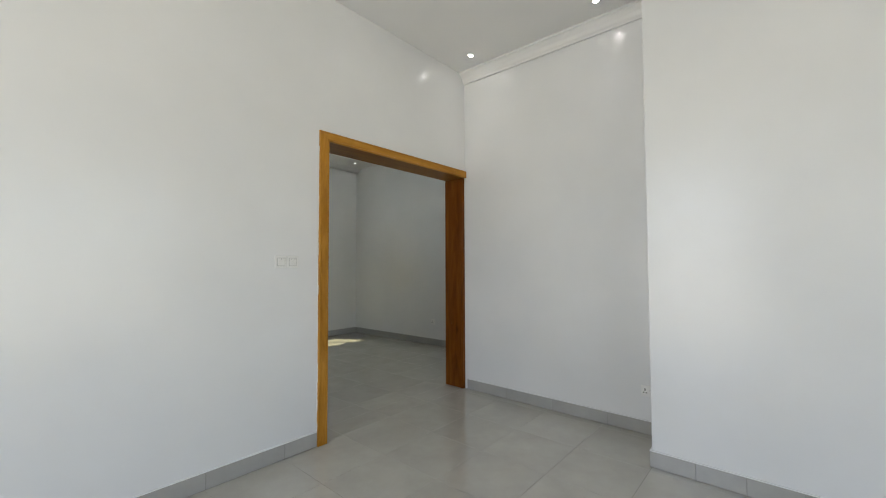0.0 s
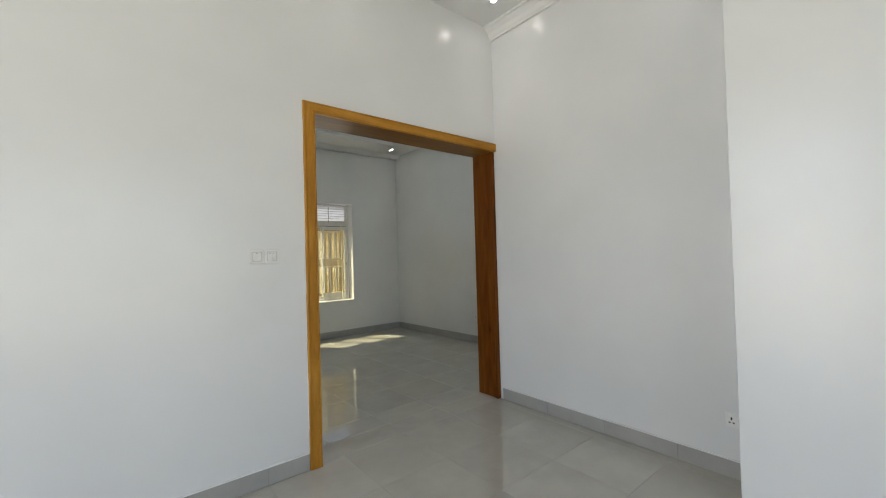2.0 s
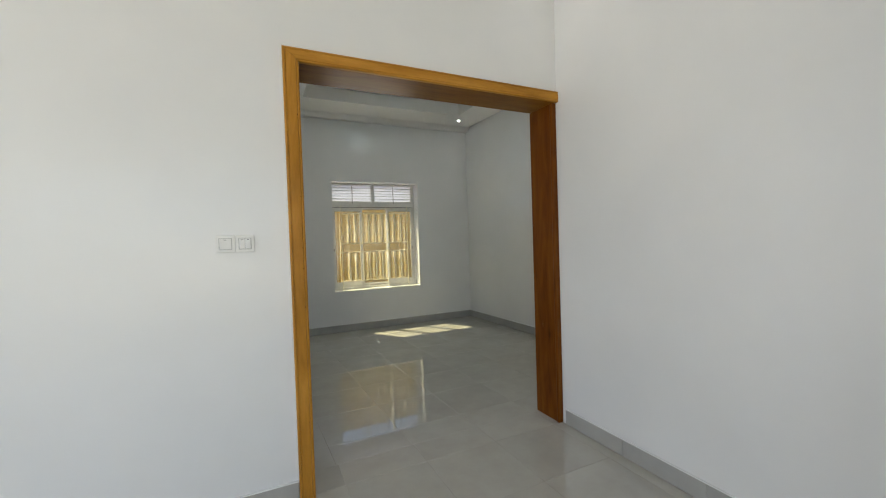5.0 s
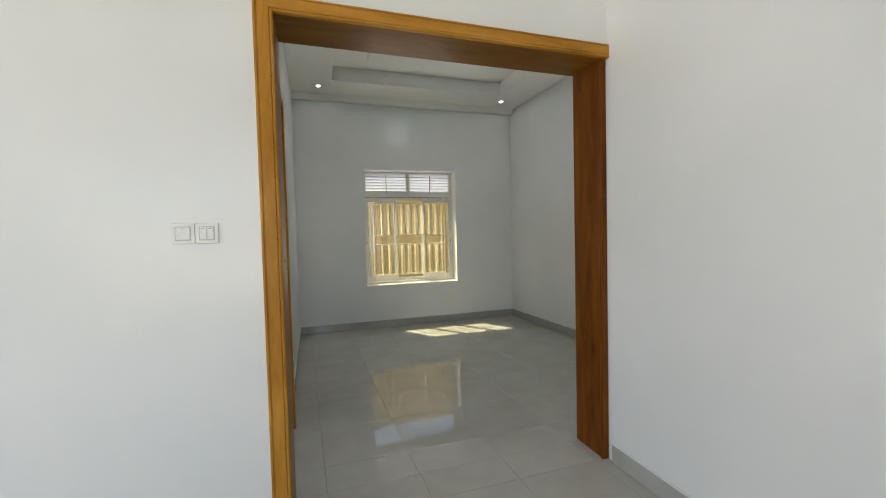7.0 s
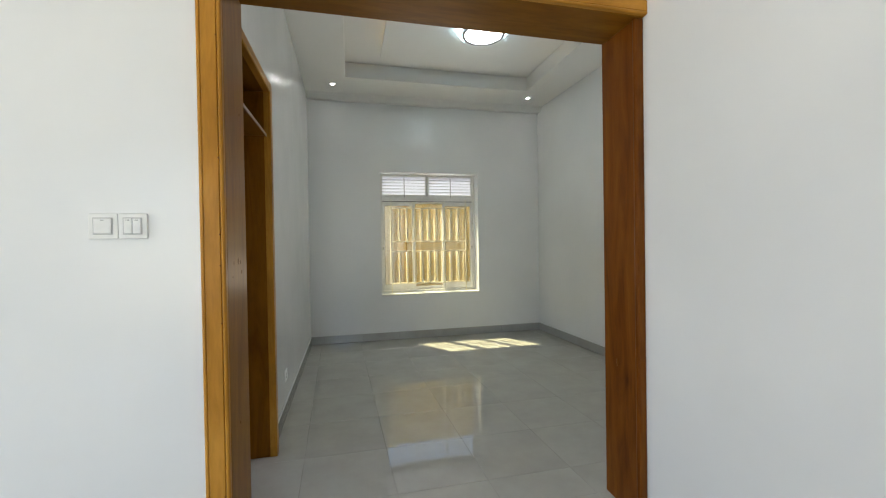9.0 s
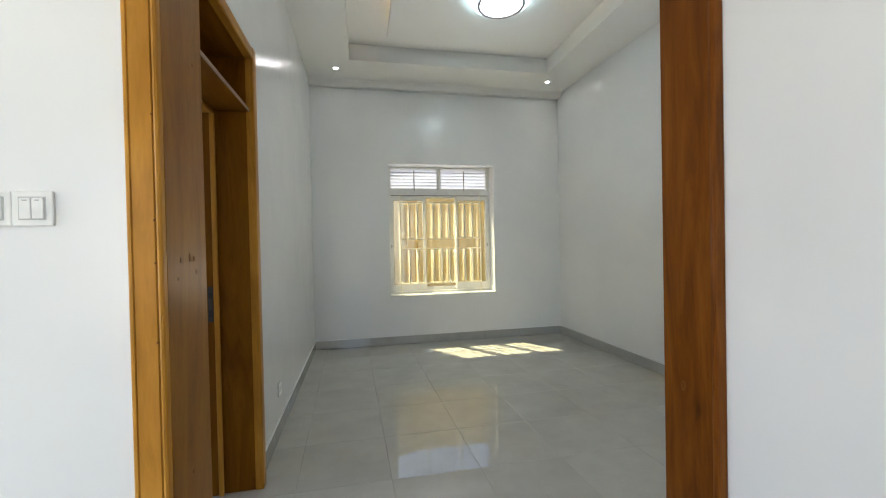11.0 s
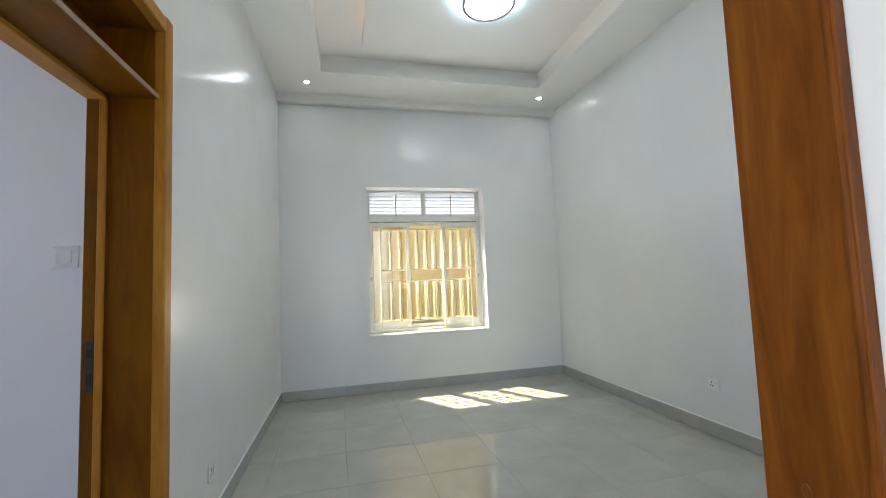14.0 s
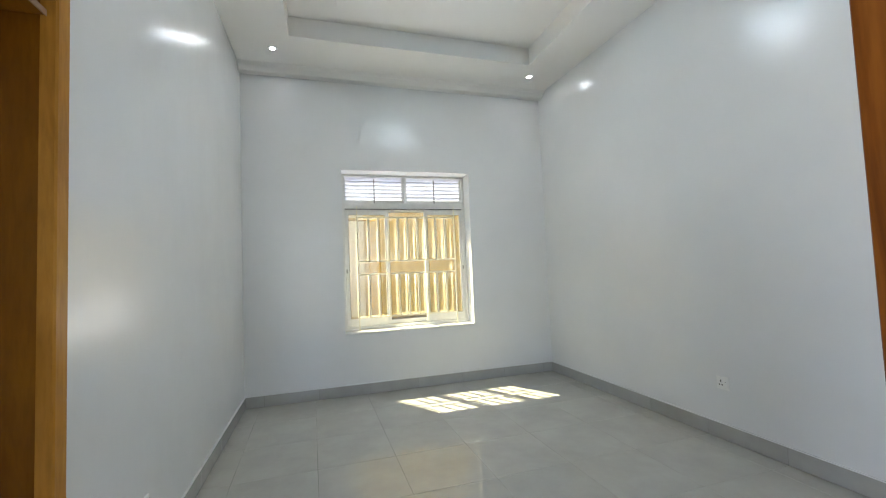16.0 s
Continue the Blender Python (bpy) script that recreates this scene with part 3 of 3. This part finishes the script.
def bar(name, x0, x1, z0, z1, y=BY):
    wpart(name, box(x0, x1, y - 0.008, y + 0.008, z0, z1, 0.0015), BAR, grille)


for z in (GZ0, M0, M1, GZ1):
    bar("crossbar", GX0, GX1, z - 0.0075, z + 0.0075)
bar("side_post", GX0 - 0.006, GX0 + 0.006, WZ0 + 0.021, 1.95, BY - 0.0165)
bar("side_post", GX1 - 0.006, GX1 + 0.006, WZ0 + 0.021, 1.95, BY - 0.0165)
NB = 10
for i in range(1, NB):
    x = GX0 + 0.012 + (GX1 - GX0 - 0.012) * i / NB
    for z0, z1 in ((GZ0 + 0.0076, M0 - 0.0076), (M1 + 0.0076, GZ1 - 0.0076)):
        wpart("upright_bar", box(x - 0.0088, x + 0.0088, BY - 0.008, BY + 0.012, z0, z1, 0.0015), BAR, grille)

# ---- outside the window ----
structure("ground", box(-300, 300, -300, 300, -0.32, -0.12), PAVING, "pale concrete yard reaching away", "ground")
yard = structure("boundary_wall", boxes((-8, 16, 9.4, 9.6, -0.12, 2.8)), TAN, "tan rendered boundary wall outside the window", "wall")
wpart("plinth", box(-8, 16, 9.36, 9.399, -0.12, 0.44), BROWN, yard, "dark brown painted plinth")
wpart("pilaster", box(2.2, 3.27, 9.25, 9.359, -0.12, 2.8, 0.01), CREAM, yard, "cream rendered pilaster")

# ---- lamps ----


def downlight(x, y, z, group, watts):
    t = thing("downlight", (x, y, z), "small round recessed ceiling downlight, lit", "ceiling light", group)
    part("trim_ring", disc(0, 0, -0.006, -0.0005, 0.0215, 0.04, 32), PLASTIC, t)
    part("lens", disc(0, 0, -0.004, -0.001, 0, 0.021, 32), LED_SPOT, t)
    d = bpy.data.lights.new("downlight_beam", "SPOT")
    d.energy, d.spot_size, d.spot_blend, d.shadow_soft_size, d.color = watts, radians(84), 0.8, 0.03, (1.0, 0.97, 0.93)
    o = new("downlight_beam", d)
    o.location = (x, y, z - 0.02)
    return t


for x, y in ((3.44, 2.51), (3.44, 1.24), (2.53, 2.2), (1.2, 1.24)):
    downlight(x, y, HALL_TOP, "hall downlights", 1.6)
for x, y in ((2.235, 6.335), (4.83, 6.335), (2.235, 3.4), (4.83, 3.4)):
    downlight(x, y, SOFFIT, "bedroom downlights", 0.5)

LX, LY = 3.715, 4.95
lamp = thing("ceiling_lamp", (LX, LY, PANEL_Z), "round flat white LED ceiling lamp with a dark ring, lit", "ceiling light")
part("mount", disc(0, 0, -0.024, -0.0005, 0, 0.12, 48), PLASTIC, lamp)
part("base", disc(0, 0, -0.05, -0.0245, 0, 0.25, 64), LED_HALO, lamp, "glowing pale blue rim")
part("ring", disc(0, 0, -0.085, -0.0505, 0.182, 0.208, 64), plain("dark_lamp_ring", (0.30, 0.28, 0.29), 0.4), lamp, "dark ring")
part("diffuser", disc(0, 0, -0.078, -0.0505, 0, 0.1815, 64), LED_DISC, lamp, "white glowing diffuser")
strip = thing("led_strip", (PX0, 4.9, PANEL_Z), "warm LED strip tucked along the dropped panel", "strip light")
wpart("strip_run", box(PX0 + 0.062, PX0 + 0.076, 4.0, 5.62, TRAY_TOP - 0.018, TRAY_TOP - 0.010), LED_WARM, strip)
strip2 = thing("led_strip", (PX1, 4.9, PANEL_Z), "warm LED strip tucked along the dropped panel", "strip light")
wpart("strip_run", box(PX1 - 0.066, PX1 - 0.062, 4.0, 5.5, TRAY_TOP - 0.018, TRAY_TOP - 0.010), LED_WARM, strip2)

# ---- switches and sockets; drawn on a wall facing -y, then turned ----


# shadow line of the gap around a rocker, put into the colour
GAP_SHADE = plain("gap_shade_grey", (0.52, 0.52, 0.51), 0.6)


def switch(m, rockers, w, h, label, gap=GAP_SHADE, marks=True):
    t = thing("light_switch", (0, 0, 0), label, "switch", "light switches")
    part("plate", box(-w / 2, w / 2, -0.009, 0, -h / 2, h / 2, 0.003, 2), PLASTIC, t)
    rw = 0.052 / rockers
    for i in range(rockers):
        x0 = -0.026 + i * rw
        r = part("rocker", box(x0 + 0.0006, x0 + rw - 0.0006, -0.0135, -0.0091, -0.026, 0.026, 0.0015), PLASTIC, t)
        if marks:
            part("mark", box(x0 + rw / 2 - 0.005, x0 + rw / 2 + 0.005, -0.0138, -0.01351, 0.019, 0.0205), SLOT, r, "small dark line")
    part("surround", boxes((-0.029, 0.029, -0.0095, -0.0090, -0.029, 0.029)), gap, t)
    t.matrix_world = m
    return t


def socket(m):
    t = thing("wall_socket", (0, 0, 0), "white universal wall socket with a small switch", "socket", "wall sockets")
    part("plate", box(-0.043, 0.043, -0.009, 0, -0.043, 0.043, 0.003, 2), PLASTIC, t)
    for x, z, w, h in ((-0.012, 0.012, 0.004, 0.009), (-0.022, -0.012, 0.005, 0.004), (-0.002, -0.012, 0.005, 0.004)):
        part("slot", box(x - w, x + w, -0.0095, -0.0091, z - h, z + h), SLOT, t, "dark pin slot")
    part("rocker", box(0.016, 0.032, -0.013, -0.0091, -0.02, 0.02, 0.001), PLASTIC, t)
    part("indicator", box(0.022, 0.026, -0.0134, -0.01301, 0.008, 0.014), SLOT, t)
    t.matrix_world = m
    return t


switch(pose(1.613, HALL_N, 1.382), 1, 0.086, 0.086, "white single rocker light switch on white wall")
switch(pose(1.700, HALL_N, 1.382), 2, 0.086, 0.086, "white double rocker light switch on white wall")
switch(pose(1.576, COR_N, 1.39), 1, 0.09, 0.086, "white light switch on the corridor wall", PLASTIC, False)
socket(pose(HALL_E, 1.0, 0.34, 0, 0, -90))
socket(pose(west(4.54), 4.54, 0.305, 0, 0, 90))
socket(pose(east(4.68), 4.68, 0.385, 0, 0, -90))

# ---- skirting tiles ----
SK_H, SK_T = 0.105, 0.012


def skirting(name, axis, fixed, a, b, step, first, side, label, slope=0.0, pivot=0.0):
    """A run of skirting tiles along an axis; side is the way they stand proud."""
    holder = thing(name, (0, 0, 0), label, "baseboard", kind="structure")

    def skewed(bm):
        for v in bm.verts:
            v.co.x += slope * (v.co.y - pivot)
        return bm
    cuts = [a] + [first + i * step for i in range(-40, 60) if a + 0.03 < first + i * step < b - 0.03] + [b]
    for p, q in zip(cuts, cuts[1:]):
        lo, hi = sorted((fixed + side * 0.0005, fixed + side * SK_T))
        r = (p + 0.0008, q - 0.0008, lo, hi) if axis == "x" else (lo, hi, p + 0.0008, q - 0.0008)
        part("skirting_tile", skewed(box(*r, 0.002, SK_H, 0.0015)), SKIRT, holder)
    lo, hi = sorted((fixed + side * 0.0003, fixed + side * (SK_T - 0.003)))
    r = (a + 0.002, b - 0.002, lo, hi) if axis == "x" else (lo, hi, a + 0.002, b - 0.002)
    # thin white strip along the top edge of the run
    lo2, hi2 = sorted((fixed + side * 0.0004, fixed + side * (SK_T + 0.0006)))
    r2 = (a + 0.001, b - 0.001, lo2, hi2) if axis == "x" else (lo2, hi2, a + 0.001, b - 0.001)
    part("top_strip", skewed(box(*r2, SK_H + 0.0002, SK_H + 0.007, 0.001)), WALL, holder, "white strip along the top edge")
    part("joint_filler", skewed(box(*r, 0.001, SK_H - 0.003)), FILLER, holder)


GREY_SK = "grey porcelain skirting tiles along the wall"
skirting("baseboard", "x", HALL_N, HALL_W, C_OUT - 0.002, 0.5, 1.655, -1, GREY_SK)
skirting("baseboard", "y", HALL_E, PIER_Y + 0.001, HALL_N - 0.028, 0.5, 1.31, -1, GREY_SK)
skirting("baseboard", "y", PIER_X, HALL_S, PIER_Y + 0.012, 0.255, 0.594, -1, GREY_SK)
skirting("baseboard", "x", PIER_Y, PIER_X + 0.001, HALL_E - 0.013, 0.5, 5, 1, GREY_SK)
skirting("baseboard", "x", BED_N, west(BED_N), east(BED_N), 0.5, 2.06, -1, GREY_SK)
skirting("baseboard", "y", BED_E, BED_S, BED_N - 0.013, 0.5, 3.81, -1, GREY_SK, SKEW_E, 4.1)
skirting("baseboard", "y", BED_W, DOOR_Y1 + 0.07, BED_N - 0.013, 0.5, 4.31, 1, GREY_SK, SKEW_W, 3.9)
skirting("baseboard", "x", BED_S, OPEN_R + 0.032, BED_E - 0.013, 0.5, 4.09, 1, GREY_SK)
skirting("baseboard", "x", COR_N, -1.0, WEST_IN - 0.002, 0.5, 0.5, -1, GREY_SK)

# ---- floor tiles ----
floor = structure("floor", boxes((HALL_W - 0.2, BED_E + 0.2, HALL_S - 0.2, BED_N + 0.2, -0.12, -0.0012)), GROUT, "polished grey porcelain tile floor", "floor")
PITCH, GAP = 0.5, 0.0016
whole = {}


def floor_tile(x0, x1, y0, y1, slope=0.0, pivot=0.0, level=0.0):
    w, d = round(x1 - x0 - GAP, 4), round(y1 - y0 - GAP, 4)
    if (w, d, slope) not in whole:
        bm = box(-w / 2, w / 2, -d / 2, d / 2, -0.006, 0.0, 0.0009)
        for v in bm.verts:
            v.co.x += slope * v.co.y
        whole[w, d, slope] = finish(bm, "tile", TILE)
    ob = new("tile", whole[w, d, slope])
    ob.parent = floor
    yc = (y0 + y1) / 2
    ob.location = ((x0 + x1) / 2 + slope * (yc - pivot), yc, level)


def tiled(x0, x1, y0, y1, px, py, pitch_y=PITCH, slope=0.0, level=0.0):
    def cuts(a, b, p, pitch):
        first = a + (p - a) % pitch
        c = [a] + [first + i * pitch for i in range(60) if a + 0.012 < first + i * pitch < b - 0.012] + [b]
        return list(zip(c, c[1:]))
    for xa, xb in cuts(x0, x1, px, PITCH):
        for ya, yb in cuts(y0, y1, py, pitch_y):
            floor_tile(xa, xb, ya, yb, slope, y0, level)


tiled(HALL_W, PIER_X, HALL_S, PIER_Y, 1.655, 1.345)
tiled(HALL_W, HALL_E, PIER_Y, BED_S, 1.655, 1.345)
tiled(1.86, BED_E + 0.15, BED_S, BED_N, 2.145, 3.33, 0.49, -0.033)
tiled(-1.0, 1.86, BED_S, COR_N, 2.145, 3.33, 0.49, level=-0.0007)
